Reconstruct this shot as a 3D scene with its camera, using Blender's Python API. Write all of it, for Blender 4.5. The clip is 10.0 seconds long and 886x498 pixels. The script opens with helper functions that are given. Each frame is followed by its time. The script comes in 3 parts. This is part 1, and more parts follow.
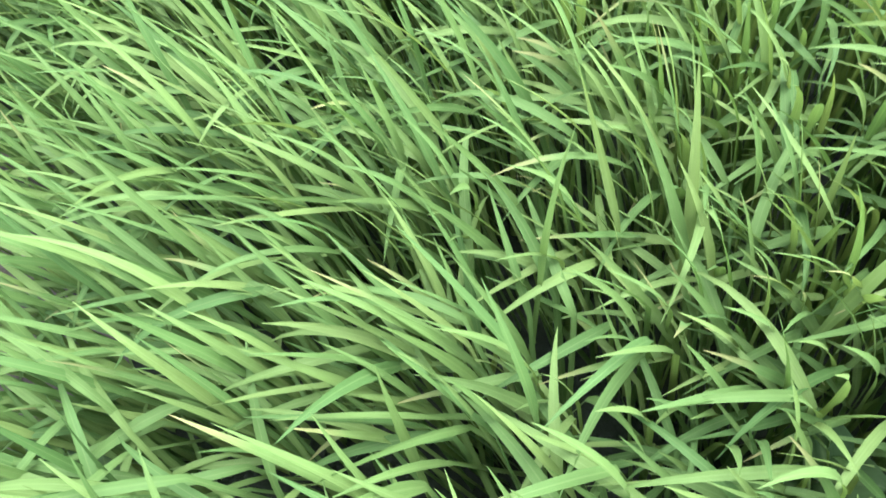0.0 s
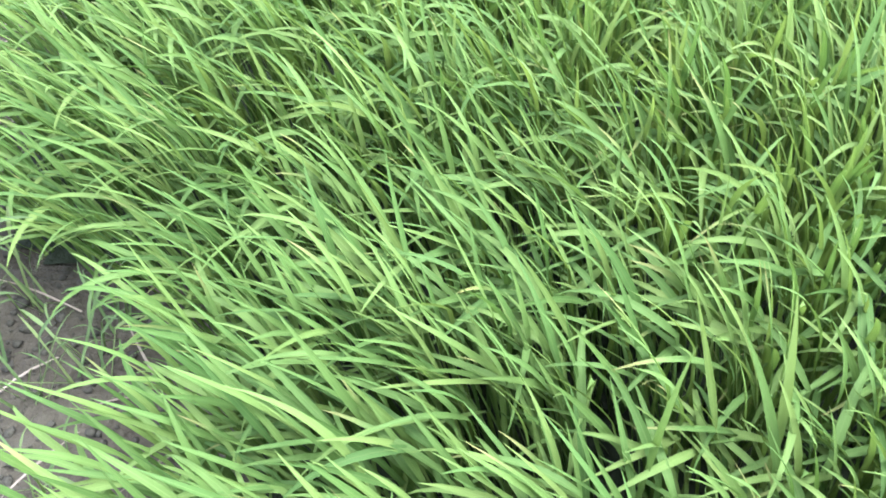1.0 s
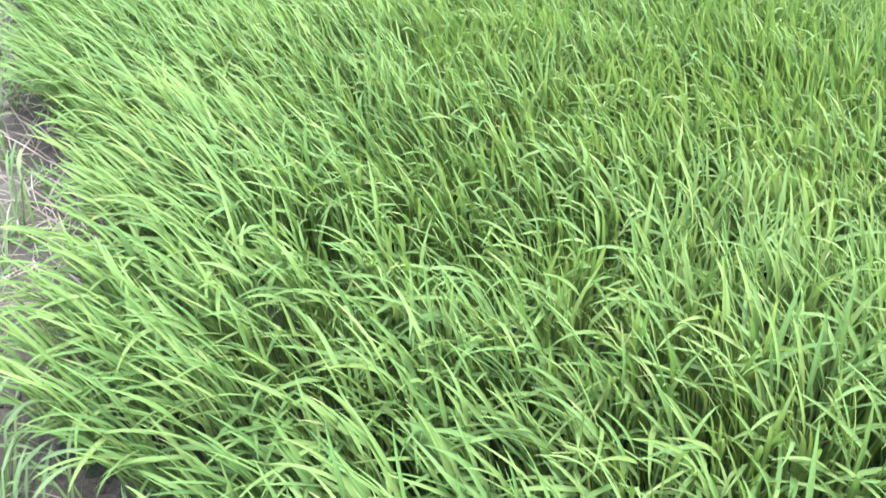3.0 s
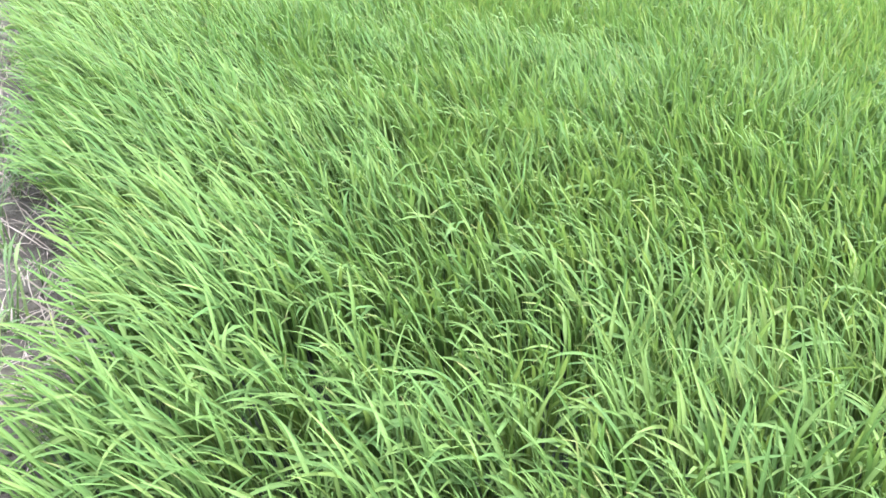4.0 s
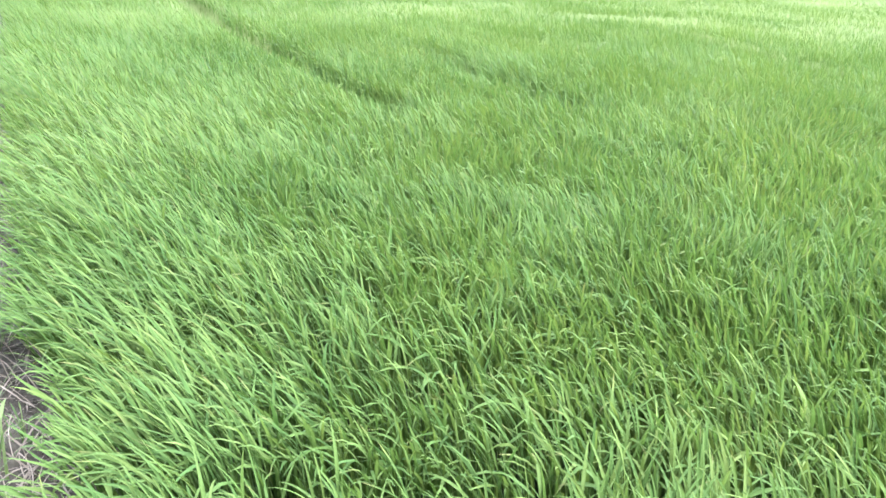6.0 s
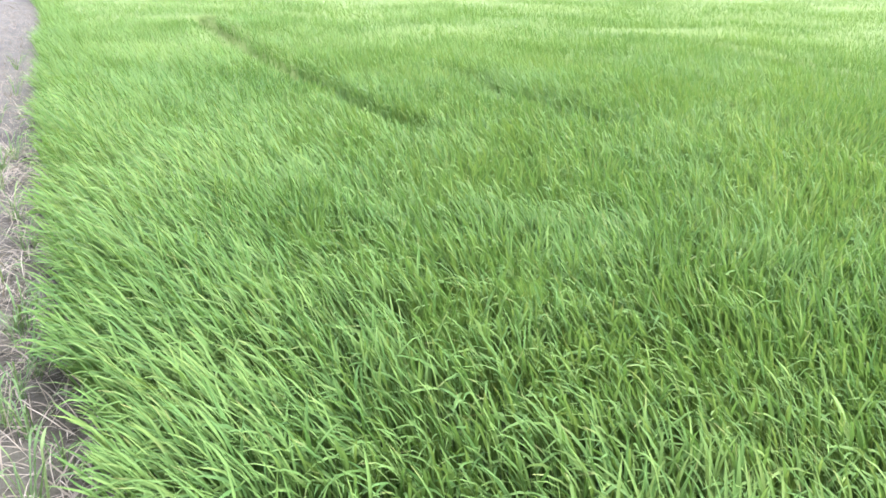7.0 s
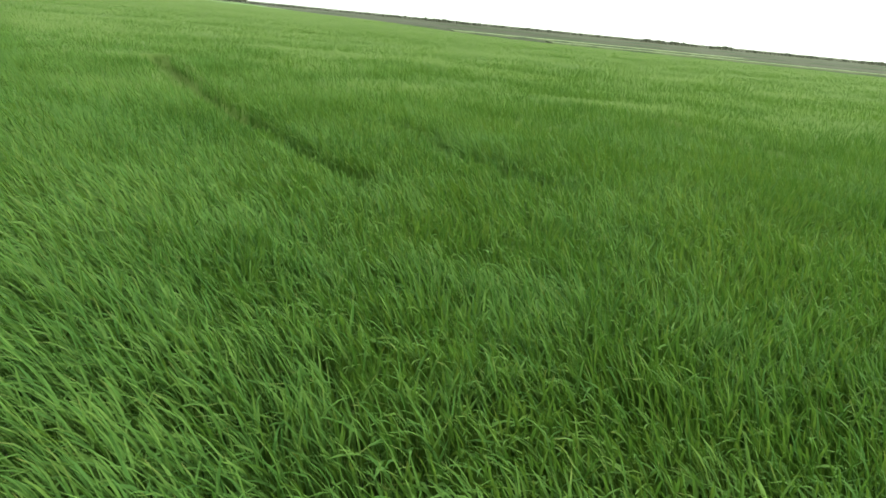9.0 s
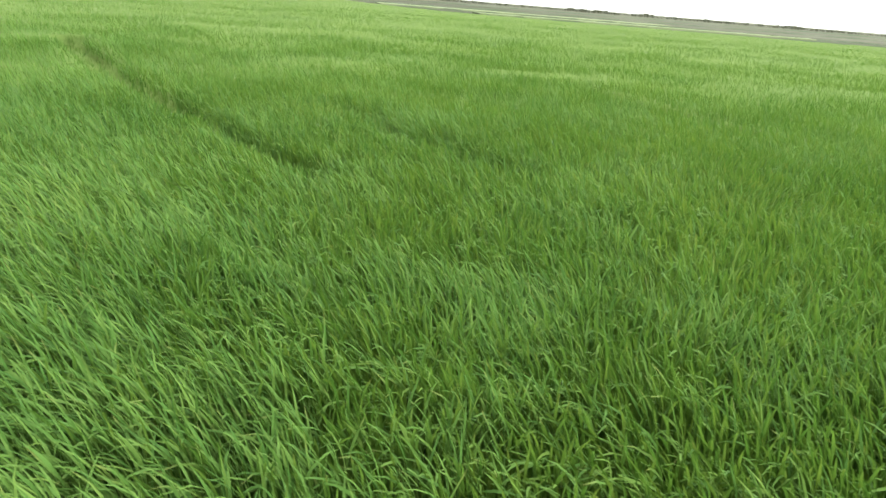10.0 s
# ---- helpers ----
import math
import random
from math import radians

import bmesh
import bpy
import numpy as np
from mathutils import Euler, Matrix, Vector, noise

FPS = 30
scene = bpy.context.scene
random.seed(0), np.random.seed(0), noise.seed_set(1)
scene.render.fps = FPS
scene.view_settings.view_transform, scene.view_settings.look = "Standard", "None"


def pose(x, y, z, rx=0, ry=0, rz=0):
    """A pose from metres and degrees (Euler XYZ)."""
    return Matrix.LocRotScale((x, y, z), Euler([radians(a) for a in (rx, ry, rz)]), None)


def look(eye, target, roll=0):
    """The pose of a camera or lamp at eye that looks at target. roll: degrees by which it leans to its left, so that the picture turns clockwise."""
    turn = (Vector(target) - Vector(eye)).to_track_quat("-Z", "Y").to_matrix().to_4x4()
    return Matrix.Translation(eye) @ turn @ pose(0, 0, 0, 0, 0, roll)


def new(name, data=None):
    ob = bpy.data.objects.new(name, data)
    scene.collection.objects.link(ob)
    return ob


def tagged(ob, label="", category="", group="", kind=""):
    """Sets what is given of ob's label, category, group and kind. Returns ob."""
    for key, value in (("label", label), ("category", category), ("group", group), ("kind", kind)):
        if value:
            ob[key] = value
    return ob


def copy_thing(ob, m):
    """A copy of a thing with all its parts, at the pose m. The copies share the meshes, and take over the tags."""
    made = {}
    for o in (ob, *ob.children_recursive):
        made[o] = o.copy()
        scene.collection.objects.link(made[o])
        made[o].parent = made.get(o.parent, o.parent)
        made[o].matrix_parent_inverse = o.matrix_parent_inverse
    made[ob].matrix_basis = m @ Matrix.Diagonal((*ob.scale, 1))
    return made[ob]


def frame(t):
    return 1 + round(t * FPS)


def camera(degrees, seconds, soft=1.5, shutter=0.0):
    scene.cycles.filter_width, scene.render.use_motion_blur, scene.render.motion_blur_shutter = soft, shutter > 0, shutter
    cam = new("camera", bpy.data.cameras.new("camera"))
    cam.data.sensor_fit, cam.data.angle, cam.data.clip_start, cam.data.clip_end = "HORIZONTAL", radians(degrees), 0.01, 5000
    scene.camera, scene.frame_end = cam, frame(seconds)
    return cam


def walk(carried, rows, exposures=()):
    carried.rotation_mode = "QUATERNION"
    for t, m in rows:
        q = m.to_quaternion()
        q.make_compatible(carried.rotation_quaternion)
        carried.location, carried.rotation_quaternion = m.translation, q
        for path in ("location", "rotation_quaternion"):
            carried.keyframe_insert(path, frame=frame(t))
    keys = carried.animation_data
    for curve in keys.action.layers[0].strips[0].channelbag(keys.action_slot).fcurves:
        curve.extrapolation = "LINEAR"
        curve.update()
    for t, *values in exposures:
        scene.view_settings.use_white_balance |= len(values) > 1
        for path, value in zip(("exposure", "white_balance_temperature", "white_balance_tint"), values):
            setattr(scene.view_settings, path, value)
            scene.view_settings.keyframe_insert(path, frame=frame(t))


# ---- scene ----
cam = camera(60.0, 10.0, soft=1.6, shutter=0.2)
PATH = [
    (0, (-0.006, 0.257, 0.904), (0.069, 1.334, -0.779), -3.7),
    (0.5, (-0.042, 0.251, 0.995), (0.030, 1.431, -0.619), -1.8),
    (1, (-0.117, 0.237, 1.045), (-0.086, 1.572, -0.444), -0.1),
    (1.5, (-0.158, 0.229, 1.104), (-0.196, 1.639, -0.313), -0.7),
    (2, (-0.137, 0.214, 1.173), (-0.136, 1.690, -0.178), 1.0),
    (2.5, (-0.107, 0.189, 1.233), (-0.059, 1.730, -0.040), 2.3),
    (3, (-0.121, 0.161, 1.330), (-0.083, 1.773, 0.148), 2.1),
    (3.2, (-0.143, 0.146, 1.375), (-0.107, 1.798, 0.249), 3.0),
    (4.3, (-0.054, 0.137, 1.480), (-0.008, 1.853, 0.454), 2.9),
    (4.5, (-0.072, 0.124, 1.488), (0.007, 1.858, 0.495), 3.4),
    (5, (-0.096, 0.099, 1.530), (0.057, 1.881, 0.636), 4.8),
    (5.5, (-0.110, 0.047, 1.586), (0.032, 1.867, 0.768), 4.6),
    (5.7, (-0.115, 0.055, 1.598), (0.028, 1.889, 0.812), 4.4),
    (6.8, (-0.102, 0.055, 1.607), (-0.076, 1.920, 0.885), 0.4),
    (7, (-0.105, 0.045, 1.617), (-0.064, 1.913, 0.905), 1.0),
    (7.5, (-0.080, 0.016, 1.625), (0.024, 1.917, 1.013), 1.0),
    (8, (0.005, -0.082, 1.619), (0.104, 1.837, 1.063), 1.0),
    (8.5, (0.002, -0.090, 1.640), (0.083, 1.830, 1.087), 2.7),
    (9, (-0.067, 0.090, 1.629), (0.110, 1.999, 1.058), 5.6),
    (9.5, (-0.118, 0.298, 1.624), (0.181, 2.173, 0.996), 5.7),
    (10, (-0.214, 0.546, 1.611), (0.134, 2.415, 0.991), 4.6),
]
GAIN = 3.3
EXPOSURES = [
    (0, GAIN - 0.06, 5450, 32), (1.0, GAIN + 0.05, 5450, 31), (2.0, GAIN + 0.16, 5450, 33), (3.0, GAIN + 0.2, 5450, 34), (5.0, GAIN + 0.05, 5450, 33), (7.0, GAIN - 0.12, 5550, 31), (7.6, GAIN - 0.38, 5800, 20),
    (8.0, GAIN - 0.68, 6000, 13), (8.5, GAIN - 1.33, 6400, -6), (9.0, GAIN - 1.65, 6700, -16), (9.4, GAIN - 1.28, 6700, -12), (10.0, GAIN - 1.08, 6600, -3),
]
walk(cam, [(t, look(eye, target, roll)) for t, eye, target, roll in PATH], EXPOSURES)

# ---- sky and sun: a bright hazy overcast day ----
world = bpy.data.worlds.new("sky")
scene.world = world
world.use_nodes = True
wn, wl = world.node_tree.nodes, world.node_tree.links
wn.clear()
sky = wn.new("ShaderNodeTexSky")
sky.sky_type = "NISHITA"
sky.sun_disc = False
sky.sun_elevation, sky.sun_rotation = radians(67), radians(80)
sky.dust_density, sky.air_density = 1.0, 1.0
pale = wn.new("ShaderNodeHueSaturation")
pale.inputs["Saturation"].default_value = 0.22
pale.inputs["Value"].default_value = 1.15
bg = wn.new("ShaderNodeBackground")
bg.inputs["Strength"].default_value = 0.15
wout = wn.new("ShaderNodeOutputWorld")
wl.new(sky.outputs[0], pale.inputs["Color"])
wl.new(pale.outputs[0], bg.inputs["Color"])
wl.new(bg.outputs[0], wout.inputs["Surface"])

sun_data = bpy.data.lights.new("sun", "SUN")
sun_data.energy, sun_data.angle, sun_data.color = 1.5, radians(60), (1.0, 0.96, 0.90)
sun = new("sun", sun_data)
sun.matrix_world = look((11.0, 2.0, 27.0), (0, 0, 0))


# ---- materials ----
def material(name):
    mat = bpy.data.materials.new(name)
    mat.use_nodes = True
    nodes, links = mat.node_tree.nodes, mat.node_tree.links
    nodes.clear()
    out = nodes.new("ShaderNodeOutputMaterial")
    return mat, nodes, links, out


def ramp(nodes, stops):
    r = nodes.new("ShaderNodeValToRGB")
    el = r.color_ramp.elements
    while len(el) < len(stops):
        el.new(0.5)
    for e, (p, c) in zip(el, stops):
        e.position, e.color = p, (*c, 1)
    return r


def noise_node(nodes, links, coord, scale, detail=3.0, rough=0.55):
    n = nodes.new("ShaderNodeTexNoise")
    n.inputs["Scale"].default_value, n.inputs["Detail"].default_value = scale, detail
    n.inputs["Roughness"].default_value = rough
    links.new(coord, n.inputs["Vector"])
    return n


def calc(nodes, links, op, a, b):
    m = nodes.new("ShaderNodeMath")
    m.operation = op
    for socket, v in zip(m.inputs, (a, b)):
        if isinstance(v, (int, float)):
            socket.default_value = v
        else:
            links.new(v, socket)
    return m.outputs[0]


def mixed(nodes, links, fac, a, b, blend="MIX"):
    m = nodes.new("ShaderNodeMix")
    m.data_type, m.blend_type = "RGBA", blend
    for socket, v in ((m.inputs[0], fac), (m.inputs[6], a), (m.inputs[7], b)):
        if isinstance(v, (int, float)):
            socket.default_value = v
        elif isinstance(v, tuple):
            socket.default_value = (*v, 1)
        else:
            links.new(v, socket)
    return m.outputs[2]


def leaf_material(name, stops, dry=(0.26, 0.22, 0.08), translucent=0.32, rough=0.5, patch=0.35):
    """Grass-like leaf: hue by leaf, wide patches over the field, long fibres, pale midrib, some dry tips."""
    mat, nodes, links, out = material(name)
    geo, info = nodes.new("ShaderNodeNewGeometry"), nodes.new("ShaderNodeObjectInfo")
    rnd = calc(nodes, links, "FRACT", calc(nodes, links, "ADD", geo.outputs["Random Per Island"], info.outputs["Random"]), 0)
    wide = noise_node(nodes, links, geo.outputs["Position"], 0.55, 3.0)
    broad = noise_node(nodes, links, geo.outputs["Position"], 0.13, 2.0)
    pick = calc(nodes, links, "ADD", calc(nodes, links, "MULTIPLY", calc(nodes, links, "SUBTRACT", broad.outputs["Fac"], 0.5), 0.25), calc(nodes, links, "ADD", calc(nodes, links, "MULTIPLY", rnd, 1.0 - patch), calc(nodes, links, "MULTIPLY", calc(nodes, links, "SUBTRACT", wide.outputs["Fac"], 0.22), patch * 1.8)))
    body = ramp(nodes, stops)
    links.new(pick, body.inputs["Fac"])
    att = nodes.new("ShaderNodeAttribute")
    att.attribute_name = "leaf_uv"
    sep = nodes.new("ShaderNodeSeparateXYZ")
    links.new(att.outputs["Vector"], sep.inputs[0])
    across, along = sep.outputs["X"], sep.outputs["Y"]
    fibre = nodes.new("ShaderNodeTexNoise")
    fibre.inputs["Scale"].default_value, fibre.inputs["Detail"].default_value = 1.0, 2.0
    stretch = nodes.new("ShaderNodeMapping")
    stretch.inputs["Scale"].default_value = (22.0, 3.0, 1.0)
    links.new(att.outputs["Vector"], stretch.inputs["Vector"])
    links.new(stretch.outputs[0], fibre.inputs["Vector"])
    grain = ramp(nodes, [(0.3, (0.78, 0.78, 0.78)), (0.7, (1.15, 1.15, 1.15))])
    links.new(fibre.outputs["Fac"], grain.inputs["Fac"])
    col = mixed(nodes, links, 0.7, body.outputs[0], grain.outputs[0], "MULTIPLY")
    rib = nodes.new("ShaderNodeMapRange")
    rib.inputs["From Min"].default_value, rib.inputs["From Max"].default_value = 0.16, 0.0
    links.new(across, rib.inputs["Value"])
    col = mixed(nodes, links, calc(nodes, links, "MULTIPLY", rib.outputs[0], 0.2), col, (0.18, 0.25, 0.08))
    tip = nodes.new("ShaderNodeMapRange")
    tip.inputs["From Min"].default_value, tip.inputs["From Max"].default_value = 0.86, 1.0
    links.new(along, tip.inputs["Value"])
    some = calc(nodes, links, "GREATER_THAN", calc(nodes, links, "FRACT", calc(nodes, links, "MULTIPLY", rnd, 7.31), 0), 0.93)
    col = mixed(nodes, links, calc(nodes, links, "MULTIPLY", calc(nodes, links, "MULTIPLY", tip.outputs[0], some), 0.55), col, dry)
    p = nodes.new("ShaderNodeBsdfPrincipled")
    p.inputs["Roughness"].default_value = rough
    p.inputs["Specular IOR Level"].default_value = 0.08
    links.new(col, p.inputs["Base Color"])
    bump = nodes.new("ShaderNodeBump")
    bump.inputs["Strength"].default_value, bump.inputs["Distance"].default_value = 0.25, 0.0006
    links.new(fibre.outputs["Fac"], bump.inputs["Height"])
    links.new(bump.outputs[0], p.inputs["Normal"])
    tr = nodes.new("ShaderNodeBsdfTranslucent")
    warm = mixed(nodes, links, 1.0, col, (1.12, 1.1, 0.65), "MULTIPLY")
    links.new(warm, tr.inputs["Color"])
    mx = nodes.new("ShaderNodeMixShader")
    mx.inputs[0].default_value = translucent
    links.new(p.outputs[0], mx.inputs[1])
    links.new(tr.outputs[0], mx.inputs[2])
    links.new(mx.outputs[0], out.inputs["Surface"])
    return mat


def earth_material(name, stops, scale, bump_at, rough=0.95, gloss=0.2):
    """Soil or far land: colour at two scales with fine relief."""
    mat, nodes, links, out = material(name)
    geo = nodes.new("ShaderNodeNewGeometry")
    broad = noise_node(nodes, links, geo.outputs["Position"], scale, 5.0, 0.6)
    fine = noise_node(nodes, links, geo.outputs["Position"], scale * 14, 4.0, 0.65)
    f = calc(nodes, links, "ADD", calc(nodes, links, "MULTIPLY", broad.outputs["Fac"], 0.65), calc(nodes, links, "MULTIPLY", fine.outputs["Fac"], 0.35))
    col = ramp(nodes, stops)
    links.new(f, col.inputs["Fac"])
    p = nodes.new("ShaderNodeBsdfPrincipled")
    p.inputs["Roughness"].default_value = rough
    p.inputs["Specular IOR Level"].default_value = gloss
    links.new(col.outputs[0], p.inputs["Base Color"])
    bump = nodes.new("ShaderNodeBump")
    bump.inputs["Strength"].default_value, bump.inputs["Distance"].default_value = 0.7, bump_at
    links.new(fine.outputs["Fac"], bump.inputs["Height"])
    links.new(bump.outputs[0], p.inputs["Normal"])
    links.new(p.outputs[0], out.inputs["Surface"])
    return mat


RICE = leaf_material("rice_leaf", [(0.05, (0.043, 0.098, 0.020)), (0.40, (0.073, 0.138, 0.029)), (0.72, (0.098, 0.163, 0.035)), (1.0, (0.136, 0.194, 0.042))], translucent=0.33, rough=0.58)
GRASS = leaf_material("bund_grass", [(0.0, (0.048, 0.090, 0.029)), (0.6, (0.081, 0.133, 0.043)), (1.0, (0.137, 0.179, 0.057))])
WEED = leaf_material("weed_leaf", [(0.0, (0.027, 0.060, 0.018)), (0.6, (0.042, 0.084, 0.024)), (1.0, (0.060, 0.102, 0.030))])
STRAW = leaf_material("dry_straw", [(0.0, (0.10, 0.088, 0.055)), (0.5, (0.17, 0.152, 0.105)), (1.0, (0.25, 0.228, 0.16))], dry=(0.18, 0.155, 0.10), translucent=0.15, rough=0.7)
SOIL = earth_material("bund_soil", [(0.30, (0.022, 0.020, 0.012)), (0.48, (0.040, 0.038, 0.022)), (0.62, (0.058, 0.057, 0.034)), (0.78, (0.082, 0.081, 0.050))], 3.0, 0.03)
# green of the added fill sheet, lightens the rice with distance
CANOPY = earth_material("rice_gap_fill", [(0.3, (0.059, 0.087, 0.024)), (0.55, (0.079, 0.109, 0.030)), (0.75, (0.098, 0.128, 0.037))], 0.25, 0.06, gloss=0.02)
CLOD = earth_material("soil_crumb", [(0.3, (0.020, 0.020, 0.013)), (0.6, (0.042, 0.043, 0.026)), (0.8, (0.072, 0.068, 0.042))], 9.0, 0.01)
# wet mud, its colour taken dark green for the shade between the leaves
MUD = earth_material("shaded_mud", [(0.3, (0.008, 0.012, 0.005)), (0.7, (0.016, 0.024, 0.010))], 4.0, 0.01, 0.97)
FARLAND = earth_material("far_dry_land", [(0.30, (0.070, 0.072, 0.050)), (0.5, (0.098, 0.096, 0.070)), (0.7, (0.130, 0.122, 0.094))], 0.035, 0.05)
STUBBLE = earth_material("pale_stubble", [(0.3, (0.110, 0.132, 0.062)), (0.7, (0.168, 0.184, 0.094))], 0.2, 0.02)
YOUNG = earth_material("young_crop", [(0.3, (0.070, 0.119, 0.032)), (0.7, (0.119, 0.167, 0.054))], 0.15, 0.02)
BANK = earth_material("bank_growth", [(0.3, (0.022, 0.03, 0.012)), (0.7, (0.05, 0.06, 0.03))], 0.4, 0.05)
# dry grey-green foliage, paler and greyer to carry the distance haze
FOLIAGE = leaf_material("hazed_foliage", [(0.0, (0.055, 0.058, 0.046)), (0.6, (0.090, 0.090, 0.072)), (1.0, (0.130, 0.125, 0.104))], translucent=0.2, rough=0.7)
BARK = earth_material("bark", [(0.3, (0.07, 0.055, 0.045)), (0.7, (0.16, 0.13, 0.10))], 4.0, 0.02)
rng = np.random.default_rng(7)


# ---- plan of the field ----
EDGE_Y = np.array([-400, -20, -3.0, 0.0, 0.45, 0.6, 0.7, 0.8, 0.9, 1.0, 1.08, 1.13, 1.19, 1.4, 1.7, 1.9, 2.1, 2.35, 2.6, 3.3, 4.4, 5.9, 10.2, 20.0, 42.0, 78.0, 130.0, 430.0])
EDGE_X = np.array([150, 7.0, 0.9, -0.44, -0.51, -0.50, -0.44, -0.44, -0.48, -0.52, -0.58, -0.78, -0.92, -0.99, -1.01, -1.04, -1.14, -1.29, -1.45, -1.79, -2.33, -3.12, -5.1, -9.75, -21.2, -41.5, -83.0, -362.0])
FAR_X = np.array([-400, -94, -37, -1.5, 8, 14.5, 27, 35, 45, 100, 400])
FAR_Y = np.array([900, 300, 212, 130, 88, 75, 74, 71, 66, 52, 30])
TRACKS = [
    [(-2.94, 12.11), (-2.21, 10.58), (-1.69, 9.38), (-1.25, 8.45)],
    [(0.22, 9.38), (0.71, 7.97), (1.20, 7.20), (1.64, 6.33)],
    [(4.63, 13.74), (4.74, 12.43), (5.01, 11.13), (5.45, 9.71)],
    [(-5.78, 46.44), (-3.82, 40.77)],
    [(-1.25, 8.45), (-0.85, 7.64), (-0.33, 6.77), (-0.1, 6.3)],
    [(-5.05, 17.5), (-4.60, 16.40), (-2.94, 12.11)],
]


def edge_x(y):
    return np.interp(y, EDGE_Y, EDGE_X)


def far_y(x):
    return np.interp(x, FAR_X, FAR_Y)


def lattice(x, y, size, seed):
    """Smooth value noise of 0 to 1 over the plan."""
    def cell(i, j):
        h = np.sin(i * 127.1 + j * 311.7 + seed * 74.7) * 43758.5453
        return h - np.floor(h)
    u, v = np.asarray(x) / size, np.asarray(y) / size
    i, j = np.floor(u), np.floor(v)
    a, b = u - i, v - j
    a, b = a * a * (3 - 2 * a), b * b * (3 - 2 * b)
    return (cell(i, j) * (1 - a) + cell(i + 1, j) * a) * (1 - b) + (cell(i, j + 1) * (1 - a) + cell(i + 1, j + 1) * a) * b


def from_track(x, y):
    """Distance from the nearest trodden line, in metres."""
    best = np.full(np.shape(x), 99.0)
    for line, slim in zip(TRACKS, (1.05, 1.5, 1.1, 1.0, 1.7, 0.85)):
        for (ax, ay), (bx, by) in zip(line, line[1:]):
            dx, dy = bx - ax, by - ay
            k = np.clip(((x - ax) * dx + (y - ay) * dy) / (dx * dx + dy * dy), 0, 1)
            best = np.minimum(best, np.hypot(x - ax - k * dx, y - ay - k * dy) * slim)
    return best


def soil_height(x, y):
    """The field bed at 0, the trodden bund a little higher and rough."""
    off = edge_x(y) - x
    bund = np.clip(off / 0.25, 0, 1) * np.clip((1.6 - off) / 0.5, 0, 1)
    rough = 0.04 * (lattice(x, y, 0.16, 1) - 0.5) + 0.02 * (lattice(x, y, 0.05, 2) - 0.5) + 0.03 * (lattice(x, y, 0.6, 3) - 0.5)
    near = np.clip(1.5 - np.hypot(x, y) / 25.0, 0, 1)
    return near * (0.05 * bund + rough)


# ---- mesh helpers ----
def sheet_mesh(name, verts, quads, mat, uv=None, smooth=True):
    me = bpy.data.meshes.new(name)
    me.vertices.add(len(verts))
    me.vertices.foreach_set("co", np.ascontiguousarray(verts, np.float32).ravel())
    me.loops.add(quads.size)
    me.loops.foreach_set("vertex_index", np.ascontiguousarray(quads, np.int32).ravel())
    me.polygons.add(len(quads))
    me.polygons.foreach_set("loop_start", np.arange(0, quads.size, 4, dtype=np.int32))
    if uv is not None:
        att = me.attributes.new("leaf_uv", "FLOAT_VECTOR", "POINT")
        att.data.foreach_set("vector", np.ascontiguousarray(uv, np.float32).ravel())
    me.update(calc_edges=True)
    if smooth:
        me.shade_smooth()
    me.materials.append(mat)
    return me


